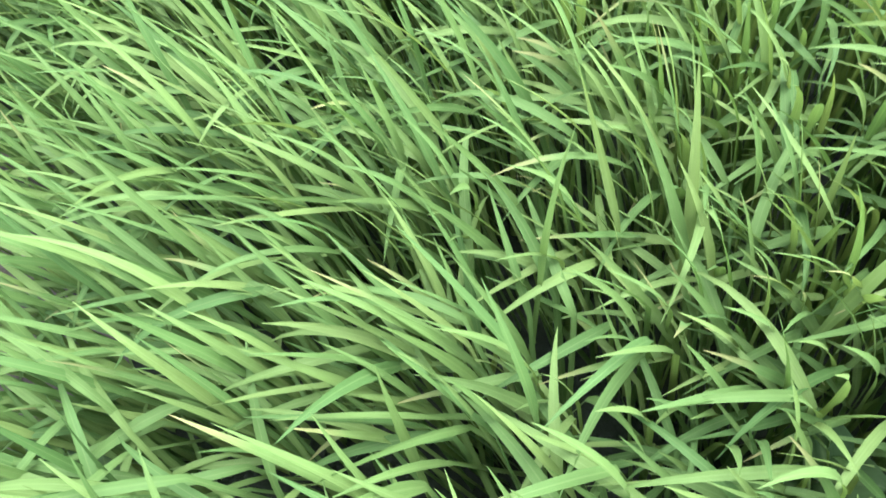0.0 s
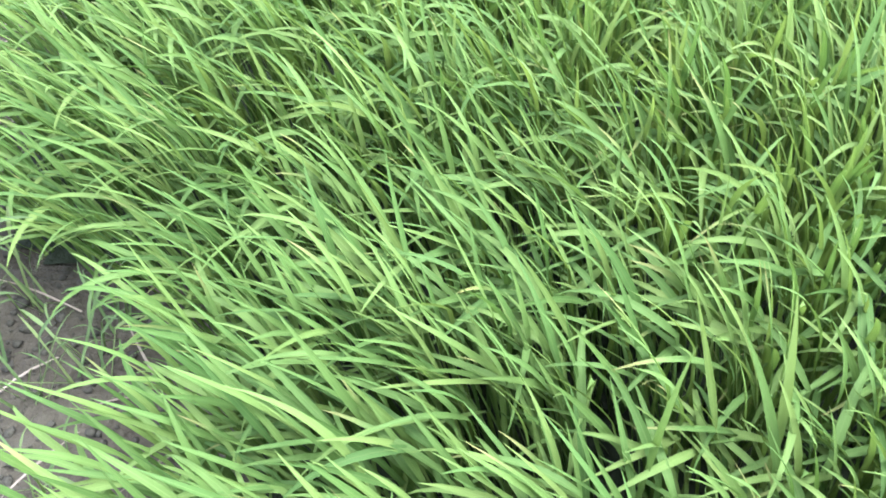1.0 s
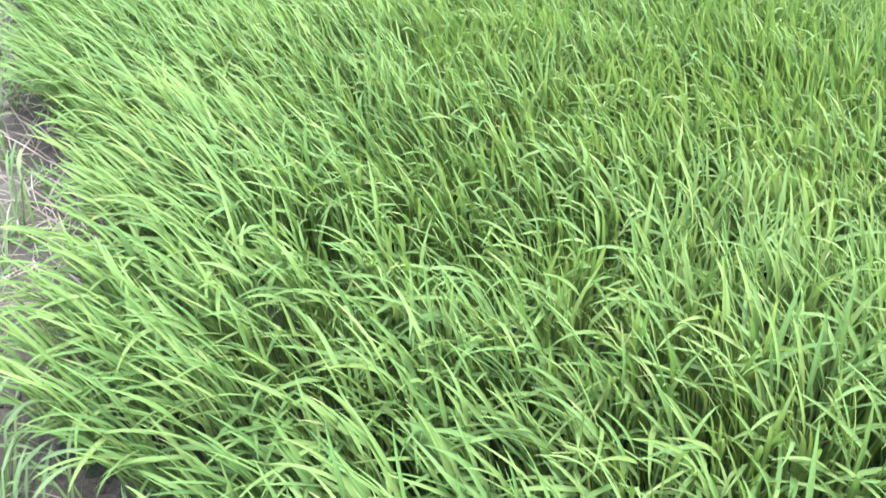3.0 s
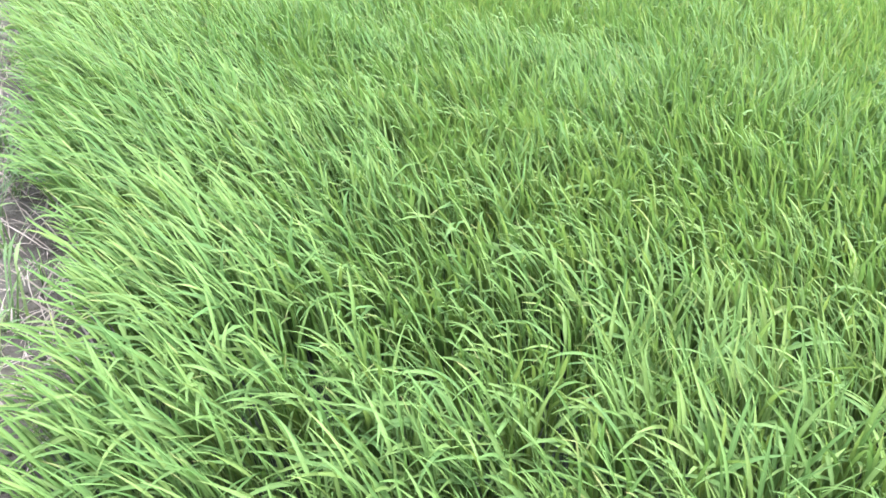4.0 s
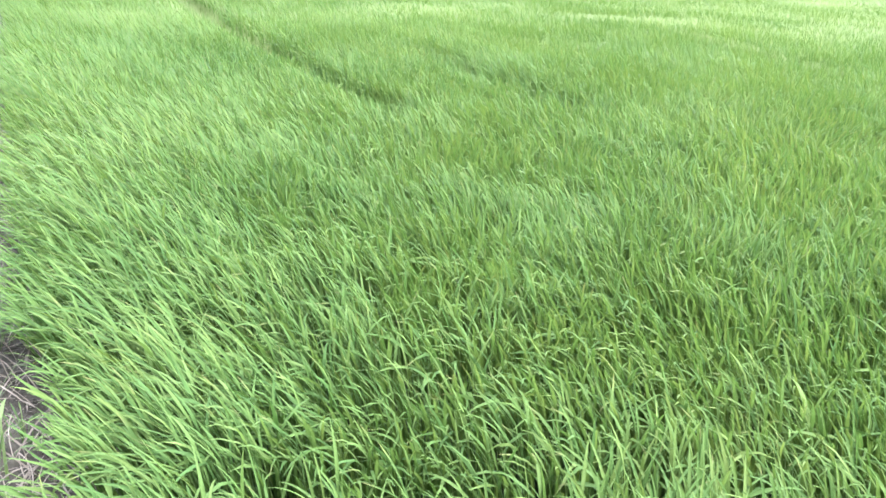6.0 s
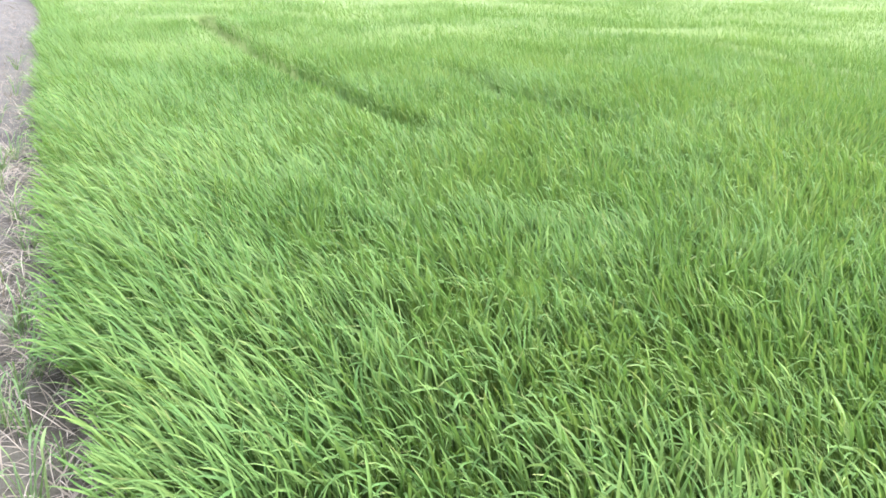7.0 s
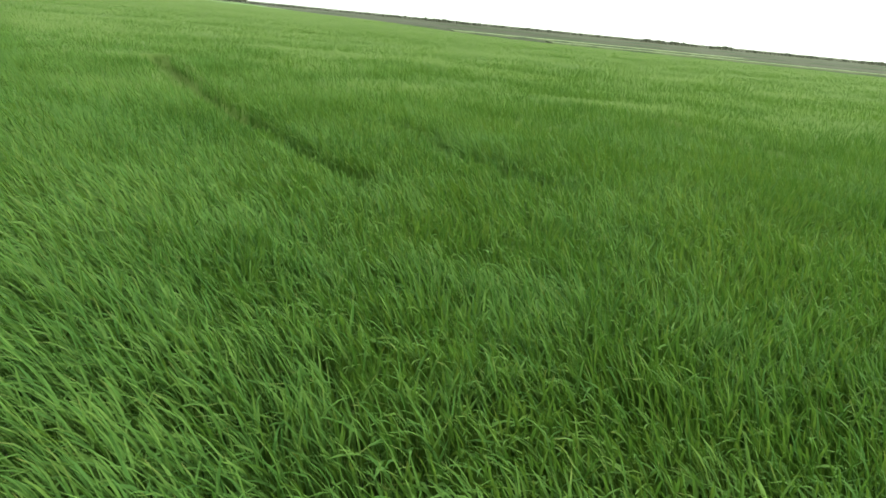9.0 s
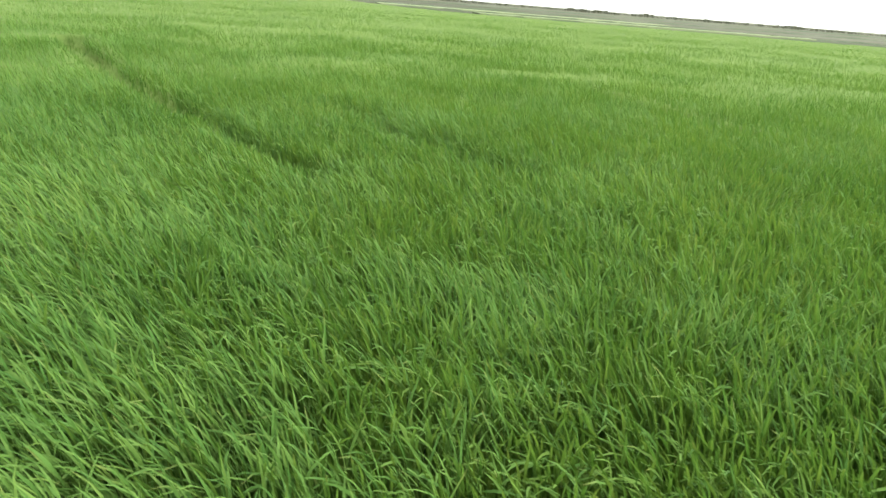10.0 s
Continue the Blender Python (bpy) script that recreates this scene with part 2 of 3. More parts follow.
def ribbons(base, az, lean, bend, length, width, segs, wide=2, twist=None, sheath=0.66, droop=1.3, opening=None):
    """Curved tapering leaves, one for each row of base: a straight sheath, then the blade bent away from it. Verts, quads and the across/along map."""
    n = len(base)
    s = np.concatenate([[0.0], np.linspace(sheath, 1, segs)]) if segs > 2 else np.linspace(0, 1, segs + 1) ** 0.6
    mid = (s[1:] + s[:-1]) / 2
    phi = lean[:, None] + (mid > sheath * 0.99)[None] * (0 if opening is None else opening[:, None]) + bend[:, None] * np.clip((mid - sheath) / (1 - sheath), 0, 1) ** droop
    step = length[:, None] * np.diff(s)[None]
    sway = rng.normal(0, 0.28, n)[:, None] * np.clip((s - sheath) / (1 - sheath), 0, 1)[None]
    ca, sa = np.cos(az[:, None] + sway), np.sin(az[:, None] + sway)
    run = np.sin(phi) * step
    off = np.zeros((n, segs + 1, 3))
    off[:, 1:, 0], off[:, 1:, 1] = np.cumsum(run * (ca[:, 1:] + ca[:, :-1]) / 2, 1), np.cumsum(run * (sa[:, 1:] + sa[:, :-1]) / 2, 1)
    off[:, 1:, 2] = np.cumsum(np.cos(phi) * step, 1)
    ph = np.concatenate([phi[:, :1], (phi[:, 1:] + phi[:, :-1]) / 2, phi[:, -1:]], 1)
    spine = base[:, None, :] + off
    tw = (np.zeros(n) if twist is None else twist)[:, None] * (0.3 + s[None]) + 0.25 * np.sin(7 * s[None] + rng.uniform(0, 6.28, n)[:, None])
    nx, nz = -np.cos(ph), np.sin(ph)
    flat = np.stack([-sa * np.ones_like(ph), ca * np.ones_like(ph), np.zeros_like(ph)], -1)
    norm = np.stack([nx * ca, nx * sa, nz], -1)
    side = flat * np.cos(tw)[..., None] + norm * np.sin(tw)[..., None]
    upn = norm * np.cos(tw)[..., None] - flat * np.sin(tw)[..., None]
    blade = np.clip((s - sheath) / (1 - sheath), 0, 1)
    form = np.where(s < sheath, 0.75, np.minimum(1, 0.55 + 2.2 * blade) * np.clip(1 - blade ** 1.7, 0, 1) ** 0.9 + 0.03) if segs > 1 else np.array([0.8, 0.05])
    w = form[None] * width[:, None] / 2
    if wide == 3:
        ring = np.stack([spine - side * w[..., None] + upn * w[..., None] * 0.35, spine, spine + side * w[..., None] + upn * w[..., None] * 0.35], 2)
        across = np.array([1.0, 0.0, 1.0])
    else:
        ring = np.stack([spine - side * w[..., None], spine + side * w[..., None]], 2)
        across = np.array([1.0, 1.0])
    k = ring.shape[2]
    verts = ring.reshape(-1, 3)
    uv = np.zeros((n, segs + 1, k, 3), np.float32)
    uv[..., 0], uv[..., 1] = across, s[None, :, None]
    uv[..., 2] = rng.random(n)[:, None, None] * 40
    first = (np.arange(n) * (segs + 1) * k)[:, None, None] + (np.arange(segs) * k)[None, :, None] + np.arange(k - 1)[None, None]
    quads = np.stack([first, first + 1, first + k + 1, first + k], -1).reshape(-1, 4)
    return verts, quads, uv.reshape(-1, 3)


def joined(pieces):
    at, vs, qs, us = 0, [], [], []
    for v, q, u in pieces:
        vs.append(v), qs.append(q + at), us.append(u)
        at += len(v)
    return np.concatenate(vs), np.concatenate(qs), np.concatenate(us)


def part(name, mesh, parent, label=""):
    ob = new(name, mesh)
    ob.parent = parent
    return tagged(ob, label) if label else ob


# ---- ground ----
def spread(centre, fine, reach, growth):
    out, step = [0.0], fine
    while out[-1] < reach:
        out.append(out[-1] + step)
        if out[-1] > 2.2:
            step *= growth
    half = np.array(out)
    return np.concatenate([centre - half[:0:-1], centre + half])


gx, gy = spread(-0.9, 0.04, 3000, 1.17), spread(1.6, 0.04, 3000, 1.17)
GX, GY = np.meshgrid(gx, gy)
verts = np.stack([GX, GY, soil_height(GX, GY)], -1).reshape(-1, 3)
idx = np.arange(GX.size).reshape(GX.shape)
quads = np.stack([idx[:-1, :-1], idx[:-1, 1:], idx[1:, 1:], idx[1:, :-1]], -1).reshape(-1, 4)
tagged(new("ground", sheet_mesh("ground", verts, quads, SOIL)), "bare grey-brown trodden soil beside the rice field", "ground", kind="structure")


# mud bed under the rice, gap shade included in its colour
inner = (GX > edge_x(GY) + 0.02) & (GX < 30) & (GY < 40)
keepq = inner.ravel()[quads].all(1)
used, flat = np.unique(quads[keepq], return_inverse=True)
tagged(new("field_bed", sheet_mesh("field_bed", verts[used] + (0, 0, 0.006), flat.reshape(-1, 4), MUD)), "wet mud bed under the rice, darkened for the shade between stems", "ground", kind="structure")


# ---- the rice field beyond the nearest plants ----
NEAR = (-0.95, 1.15, 0.15, 1.70)  # the stretch of single plants: x from, to, y from, to


def inside(x, y, slack=0.0):
    rag = 0.10 * (lattice(x, y, 0.22, 11) - 0.5) + 0.25 * (lattice(x, y, 0.9, 12) - 0.5) * np.clip(y / 4, 0, 1)
    return (x > edge_x(y) + 0.10 + rag + slack) & (y < far_y(x))


def leaf_shape(x, y, n):
    """Lean with the breeze, outwards along the edge, with a share of far-arching leaves."""
    gust = lattice(x, y, 0.8, 21)
    out = np.exp(-np.clip(x - edge_x(y), 0, 9) / 0.35)
    lx = -0.07 - 0.22 * (gust - 0.4) - 0.14 * out - 0.10 * np.exp(-np.clip(x - edge_x(y), 0, 9) / 1.3) - 0.20 * (lattice(x, y, 0.3, 24) - 0.5) + rng.normal(0, 0.09, n)
    ly = -0.04 + 0.16 * (lattice(x, y, 0.8, 22) - 0.5) - 0.10 * out + 0.16 * (lattice(x, y, 0.3, 25) - 0.5) + rng.normal(0, 0.09, n)
    az, lean = np.arctan2(ly, lx), np.hypot(lx, ly)
    arch = rng.random(n) < 0.30 + 0.22 * np.exp(-np.clip(x - edge_x(y), 0, 9) / 0.7)
    opening = np.where(arch, rng.uniform(0.25, 0.9, n), rng.uniform(0.0, 0.35, n))
    bend = np.where(arch, rng.uniform(0.5, 1.5, n), rng.uniform(0.1, 0.8, n))
    az = az + np.where(arch, rng.normal(0, 0.6, n), rng.normal(0, 0.2, n))
    tall = 0.88 + 0.24 * lattice(x, y, 1.7, 23)
    tr = from_track(x, y)
    tall = tall * np.where(tr < 0.20, 0.42, np.where(tr < 0.30, 0.88, 1.0)) * np.clip(0.79 + (x - edge_x(y)) * 0.6, 0.79, 1.0)
    length = (0.27 + 0.24 * np.sqrt(rng.random(n))) * tall
    return az, lean, bend, length, opening


def sow(x0, x1, y0, y1, density, segs, fat, keep):
    n = int((x1 - x0) * (y1 - y0) * density)
    x, y = rng.uniform(x0, x1, n), rng.uniform(y0, y1, n)
    ok = inside(x, y) & keep(x, y)
    tr = from_track(x, y)
    ok &= ~((tr < 0.20) & (rng.random(n) < 0.88))
    x, y = x[ok], y[ok]
    n = len(x)
    az, lean, bend, length, opening = leaf_shape(x, y, n)
    base = np.stack([x, y, soil_height(x, y) - 0.01], -1)
    return ribbons(base, az, lean, bend, length, rng.uniform(0.0084, 0.0134, n) * fat, segs, 2, rng.normal(0, 0.35, n), opening=opening)


def not_near(x, y):
    return ~((x > NEAR[0]) & (x < NEAR[1]) & (y > NEAR[2]) & (y < NEAR[3]))


def ahead(x, y, margin):
    """The part of the plan that the camera looks over."""
    far = np.maximum(y, 0)
    return (y > -0.5) & (x < margin + 0.90 * far) & (x > -margin - 0.72 * far)


def single(x, y):
    """Whether a place lies in the stretch of single plants."""
    return ~not_near(x, y) & (np.abs(x) < 0.50 + 0.66 * y)


def wedge(lo, hi, margin, soft_in=0.0, soft_out=0.0):
    """The stretch ahead between two distances, thinning out over soft_in and soft_out metres."""
    def test(x, y):
        d = np.hypot(x, y)
        share = np.clip((d - lo) / max(soft_in, 1e-6), 0, 1) * np.clip((hi - d) / max(soft_out, 1e-6), 0, 1)
        return (rng.random(d.shape) < share) & ahead(x, y, margin) & ~single(x, y)
    return test


def beside(lo, hi, margin):
    def test(x, y):
        d = np.hypot(x, y)
        return (d >= lo) & (d < hi) & ~ahead(x, y, margin) & ~single(x, y)
    return test


bands = [
    sow(-3.5, 4.6, -0.5, 4.6, 2500, 4, 1.0, wedge(0, 4.6, 0.5, 0, 0.8)),
    sow(-6, 10.5, 2.0, 11, 1600, 3, 1.12, wedge(3.8, 11, 0.5, 0.8, 3.0)),
    sow(-14, 26, 5.0, 30, 640, 2, 1.2, wedge(8, 30, 0.5, 3.0, 14)),
    sow(-34, 60, 12, 70, 130, 1, 2.3, wedge(16, 70, 1.0, 14, 30)),
    sow(-70, 100, 30, 120, 17, 1, 5.0, wedge(40, 120, 1.0, 30, 20)),
    sow(-7, 8, -7, 8, 800, 2, 2.4, beside(0, 7.6, 0.5)),
    sow(-12, 18, -12, 14, 170, 1, 3.0, beside(7, 14, 0.5)),
    sow(-10, 60, -40, 40, 26, 1, 7.0, beside(12, 44, 0.5)),
]
# solid sheet added below the leaf tips, brightens dark gaps farther out
cx, cy = np.concatenate([np.linspace(-125, -12.5, 150), np.linspace(-12, 12, 200), np.linspace(12.5, 110, 160)]), np.concatenate([np.linspace(-44, 4, 60), np.linspace(4.2, 24, 125), np.geomspace(24.4, 340, 170)])
CX, CY = np.meshgrid(cx, cy)
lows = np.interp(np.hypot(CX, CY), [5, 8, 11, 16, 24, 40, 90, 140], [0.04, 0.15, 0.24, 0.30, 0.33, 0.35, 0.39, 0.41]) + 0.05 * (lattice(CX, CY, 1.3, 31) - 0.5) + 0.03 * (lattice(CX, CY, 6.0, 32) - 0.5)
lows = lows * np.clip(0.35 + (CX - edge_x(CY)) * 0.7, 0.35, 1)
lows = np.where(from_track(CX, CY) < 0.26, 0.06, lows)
ci = np.arange(CX.size).reshape(CX.shape)
cq = np.stack([ci[:-1, :-1], ci[:-1, 1:], ci[1:, 1:], ci[1:, :-1]], -1).reshape(-1, 4)
mx, my = CX.ravel()[cq].mean(1), CY.ravel()[cq].mean(1)
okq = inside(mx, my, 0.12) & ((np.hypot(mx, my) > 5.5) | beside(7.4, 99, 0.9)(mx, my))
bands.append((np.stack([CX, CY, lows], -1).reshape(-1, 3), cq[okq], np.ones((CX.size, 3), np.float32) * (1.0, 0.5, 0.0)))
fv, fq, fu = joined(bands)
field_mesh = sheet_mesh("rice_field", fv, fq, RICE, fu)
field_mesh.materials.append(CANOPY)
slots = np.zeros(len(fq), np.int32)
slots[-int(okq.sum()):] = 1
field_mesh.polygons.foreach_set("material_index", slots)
tagged(new("rice_field", field_mesh), "dense green young rice crop swaying over a wide flat field", "rice crop", kind="stuff")


# the neighbouring field on the other side of the earth bund
BUND = 2.3
lx = edge_x(np.array([4.0, 8.5, 15.6, 37, 64, 150, 320])) - BUND
ly = np.array([4.0, 8.5, 15.6, 37, 64, 150, 320])
side_rows = [np.stack([lx - off, ly, np.full(7, z)], -1) for off, z in ((0.0, 0.0), (0.12, 0.30), (3.0, 0.36), (60.0, 0.36))]
sv = np.stack(side_rows, 1).reshape(-1, 3)
sf = (np.arange(6) * 4)[:, None] + np.arange(3)[None]
sq = np.stack([sf, sf + 1, sf + 5, sf + 4], -1).reshape(-1, 4)
n2 = 30000
y2 = 4 + 150 * rng.random(n2) ** 2
x2 = edge_x(y2) - BUND - 0.1 - 10 * rng.random(n2) ** 2
blades2 = ribbons(np.stack([x2, y2, np.zeros(n2)], -1), rng.uniform(0, 6.28, n2), rng.uniform(0, 0.4, n2), rng.uniform(0, 0.8, n2), rng.uniform(0.36, 0.5, n2), rng.uniform(0.02, 0.05, n2), 1, 2, rng.normal(0, 0.4, n2))
v2, q2, u2 = joined([blades2, (sv, sq, np.ones((len(sv), 3), np.float32) * (1.0, 0.5, 0.0))])
side_mesh = sheet_mesh("rice_field", v2, q2, RICE, u2)
side_mesh.materials.append(CANOPY)
slots = np.zeros(len(q2), np.int32)
slots[-len(sq):] = 1
side_mesh.polygons.foreach_set("material_index", slots)
tagged(new("rice_field", side_mesh), "green rice crop on the far side of the earth bund", "rice crop", kind="stuff")


# ---- single rice plants nearest the path ----
def leaf_meshes(count, mat, lengths, widths, arch_share, name):
    made = []
    for k in range(count):
        arch = k < count * arch_share
        v, q, u = ribbons(np.zeros((1, 3)), np.zeros(1), np.array([rng.uniform(0.0, 0.12)]),
                          np.array([rng.uniform(0.5, 1.5) if arch else rng.uniform(0.1, 0.8)]), np.array([rng.uniform(*lengths)]),
                          np.array([rng.uniform(*widths)]), 8, 3, np.array([rng.normal(0, 0.4)]), 0.66, rng.uniform(1.0, 1.8), np.array([rng.uniform(0.25, 0.9) if arch else rng.uniform(0.0, 0.35)]))
        made.append(sheet_mesh(name, v, q, mat, u))
    return made


ARCHED = leaf_meshes(16, RICE, (0.42, 0.50), (0.0095, 0.0142), 1.0, "leaf")
UPRIGHT = leaf_meshes(24, RICE, (0.42, 0.50), (0.0085, 0.0130), 0.0, "leaf")


def rice_plant(x, y, leaves):
    plant = new("rice_plant")
    z = float(soil_height(np.array(x), np.array(y))) - 0.005
    plant.location = (x, y, z)
    xs, ys = x + rng.normal(0, 0.022, leaves), y + rng.normal(0, 0.022, leaves)
    az, lean, bend, length, opening = leaf_shape(xs, ys, leaves)
    for i in range(leaves):
        arched = opening[i] + bend[i] > 0.98
        mesh = (ARCHED if arched else UPRIGHT)[rng.integers(16 if arched else 24)]
        leaf = part("leaf", mesh, plant)
        size = length[i] / 0.46
        leaf.matrix_basis = Matrix.Translation((xs[i] - x, ys[i] - y, 0)) @ Matrix.Rotation(az[i], 4, "Z") @ Matrix.Rotation(lean[i] * 0.85, 4, "Y") @ Matrix.Scale(size, 4)
    return tagged(plant, "young green rice plant with long arching leaves", "rice plant", "rice plants at the field edge")


step = 0.093
for row in range(int((NEAR[3] - NEAR[2]) / step)):
    for col in range(int((NEAR[1] - NEAR[0]) / step)):
        px, py = NEAR[0] + (col + 0.5 + rng.uniform(-0.35, 0.35)) * step, NEAR[2] + (row + 0.5 + rng.uniform(-0.35, 0.35)) * step
        if inside(np.array(px), np.array(py)) and single(np.array(px), np.array(py)):
            rice_plant(px, py, int(rng.integers(19, 26)))


# ---- the bund: straw, clods, grass ----
def scatter(n, y0, y1, out0, out1):
    y = rng.uniform(y0, y1, n)
    x = edge_x(y) - rng.uniform(out0, out1, n)
    return x, y


sx, sy = (np.concatenate(p) for p in zip(scatter(1300, 1.35, 12, -0.15, 1.3), scatter(22, 0.6, 1.3, 0.0, 0.6), scatter(2600, 1.6, 6.5, -0.1, 0.9), scatter(3600, 5.0, 26, -0.1, 1.5)))
sn = len(sx)
straw = ribbons(np.stack([sx, sy, soil_height(sx, sy) + 0.004], -1), rng.uniform(0, 6.28, sn), rng.uniform(0.7, 1.3, sn), rng.uniform(0.3, 1.1, sn),
                rng.uniform(0.06, 0.24, sn), rng.uniform(0.003, 0.007, sn), 6, 2, rng.normal(0, 0.4, sn), 0.1)
tagged(new("dry_straw", sheet_mesh("dry_straw", straw[0], straw[1], STRAW, straw[2])), "pale dry rice straw strewn over the bare soil", "straw", kind="stuff")

ico = bmesh.new()
bmesh.ops.create_icosphere(ico, subdivisions=1, radius=1.0)
iv, iff = np.array([v.co[:] for v in ico.verts]), np.array([[v.index for v in f.verts] for f in ico.faces])
ico.free()
kx, ky = (np.concatenate(p) for p in zip(scatter(1100, 0.5, 8, -0.05, 0.9), scatter(1100, 0.7, 1.5, -0.05, 0.6)))
kr = rng.uniform(0.003, 0.014, len(kx)) * rng.uniform(0.25, 1.0, len(kx)) ** 1.5
cl = iv[None] * kr[:, None, None] * rng.uniform(0.6, 1.3, (len(kx), len(iv), 1)) * (1, 1, 0.6)
cl = cl + np.stack([kx, ky, soil_height(kx, ky) + kr * 0.3], -1)[:, None]
tri = (iff[None] + (np.arange(len(kx)) * len(iv))[:, None, None]).reshape(-1, 3)
clods = bpy.data.meshes.new("soil_clods")
clods.from_pydata(cl.reshape(-1, 3).tolist(), [], tri.tolist())
clods.shade_smooth()
clods.materials.append(CLOD)
tagged(new("soil_clods", clods), "small crumbled clods of dry grey soil", "soil", kind="stuff")

BLADES = leaf_meshes(12, GRASS, (0.14, 0.26), (0.0055, 0.009), 0.7, "blade")


def grass_tuft(x, y, blades, size):
    tuft = new("grass_tuft")
    tuft.location = (x, y, float(soil_height(np.array(x), np.array(y))) - 0.004)
    for i in range(blades):
        blade = part("blade", BLADES[rng.integers(12)], tuft)
        blade.matrix_basis = Matrix.Translation((*rng.normal(0, 0.018, 2), 0)) @ Matrix.Rotation(rng.uniform(0, 6.28), 4, "Z") @ Matrix.Rotation(rng.uniform(0.1, 0.7), 4, "Y") @ Matrix.Scale(size * rng.uniform(0.7, 1.2), 4)
    return tagged(tuft, "small grey-green grass tuft on the bare soil", "grass", "grass tufts on the bund")


for ty, off, blades, size in ((0.93, 0.35, 24, 1.2), (1.05, 0.36, 22, 1.2), (0.84, 0.27, 12, 0.9), (1.75, 0.22, 16, 1.1), (2.3, 0.2, 16, 1.1), (3.15, 0.2, 18, 1.2), (2.9, 0.15, 14, 1.1),
                              (1.16, 0.30, 16, 1.0), (1.28, 0.42, 18, 1.1), (1.02, 0.22, 10, 0.8), (0.92, 0.34, 12, 0.9), (1.55, 0.18, 14, 1.0), (1.75, 0.35, 16, 1.1), (2.15, 0.10, 10, 0.9),
                              (2.75, 0.12, 12, 1.0), (3.1, 0.22, 14, 1.0), (3.6, 0.3, 14, 1.2), (4.1, 0.15, 12, 1.2), (5.2, 0.3, 14, 1.2), (6.1, 0.2, 14, 1.3), (7.4, 0.4, 14, 1.3), (9.0, 0.3, 14, 1.4), (11.0, 0.35, 14, 1.5), (1.20, 0.52, 22, 1.3), (1.08, 0.45, 20, 1.2), (1.30, 0.30, 14, 0.9), (1.0, 0.12, 9, 0.8), (1.24, 0.14, 10, 0.8), (0.88, 0.16, 10, 0.8),
                              (1.95, 0.22, 18, 1.2), (2.35, 0.28, 14, 1.0), (2.55, 0.2, 14, 1.1), (3.3, 0.12, 12, 1.0), (4.6, 0.22, 14, 1.2), (5.7, 0.3, 14, 1.3), (0.7, 0.2, 10, 0.7), (1.36, 0.45, 20, 1.4)):
    grass_tuft(float(edge_x(ty)) - off, ty, blades, size)


def broadleaf_weed(x, y, size):
    """A low weed between the rice: a thin stem and a whorl of rounded leaves."""
    weed = new("broadleaf_weed")
    weed.location = (x, y, float(soil_height(np.array(x), np.array(y))))
    bm = bmesh.new()
    bmesh.ops.create_cone(bm, cap_ends=True, segments=8, radius1=0.004, radius2=0.0025, depth=0.2, matrix=Matrix.Translation((0, 0, 0.1)))
    me = bpy.data.meshes.new("stem")
    bm.to_mesh(me)
    bm.free()
    me.materials.append(GRASS)
    part("stem", me, weed)
    for k in range(7):
        n = 9
        t = np.linspace(0, 1, n)
        half = 0.034 * size * np.sin(np.pi * np.clip(t, 0.02, 0.99)) ** 0.7 * (1.12 - 0.35 * t) + 0.0006
        lift = 0.03 * size * np.sin(t * 2.2)
        rows = [np.stack([t * 0.085 * size, side * half, lift + np.abs(side) * 0.010 * size + 0.003 * size * np.sin(t * 9 + side)], -1) for side in (-1.0, -0.5, 0.0, 0.5, 1.0)]
        v = np.stack(rows, 1).reshape(-1, 3)
        f = (np.arange(n - 1) * 5)[:, None] + np.arange(4)[None]
        q = np.stack([f, f + 1, f + 6, f + 5], -1).reshape(-1, 4)
        uv = np.stack([np.tile([1, 0.5, 0, 0.5, 1], n), np.repeat(t * 0.8, 5), np.full(5 * n, k * 3.0)], -1)
        leaf = part("leaf", sheet_mesh("leaf", v, q, WEED, uv), weed)
        leaf.matrix_basis = Matrix.Translation((0, 0, 0.08 + 0.02 * k)) @ Matrix.Rotation(k * 2.4, 4, "Z") @ Matrix.Rotation(-0.25 - 0.05 * k, 4, "Y")
    return tagged(weed, "low weed with broad rounded green leaves among the rice", "weed", "weeds among the rice")


for wx, wy, ws in ((0.34, 0.42, 0.8), (-0.37, 0.53, 0.4), (-0.43, 0.57, 0.35), (-0.31, 0.50, 0.35)):
    broadleaf_weed(wx, wy, ws)


# ---- far land, banks and trees ----
def strip(name, pts_a, pts_b, z, mat, label, category):
    """A long flat field between two lines of the plan, as a thin slab."""
    n = len(pts_a)
    v = np.array([(x, y, z) for x, y in pts_a] + [(x, y, z) for x, y in pts_b] + [(x, y, -0.05) for x, y in pts_a] + [(x, y, -0.05) for x, y in pts_b], float)
    q = []
    for i in range(n - 1):
        q += [(i, i + 1, n + i + 1, n + i), (2 * n + i, 2 * n + i + 1, i + 1, i), (n + i, n + i + 1, 3 * n + i + 1, 3 * n + i)]
    return tagged(new(name, sheet_mesh(name, v, np.array(q), mat, smooth=False)), label, category, kind="structure")


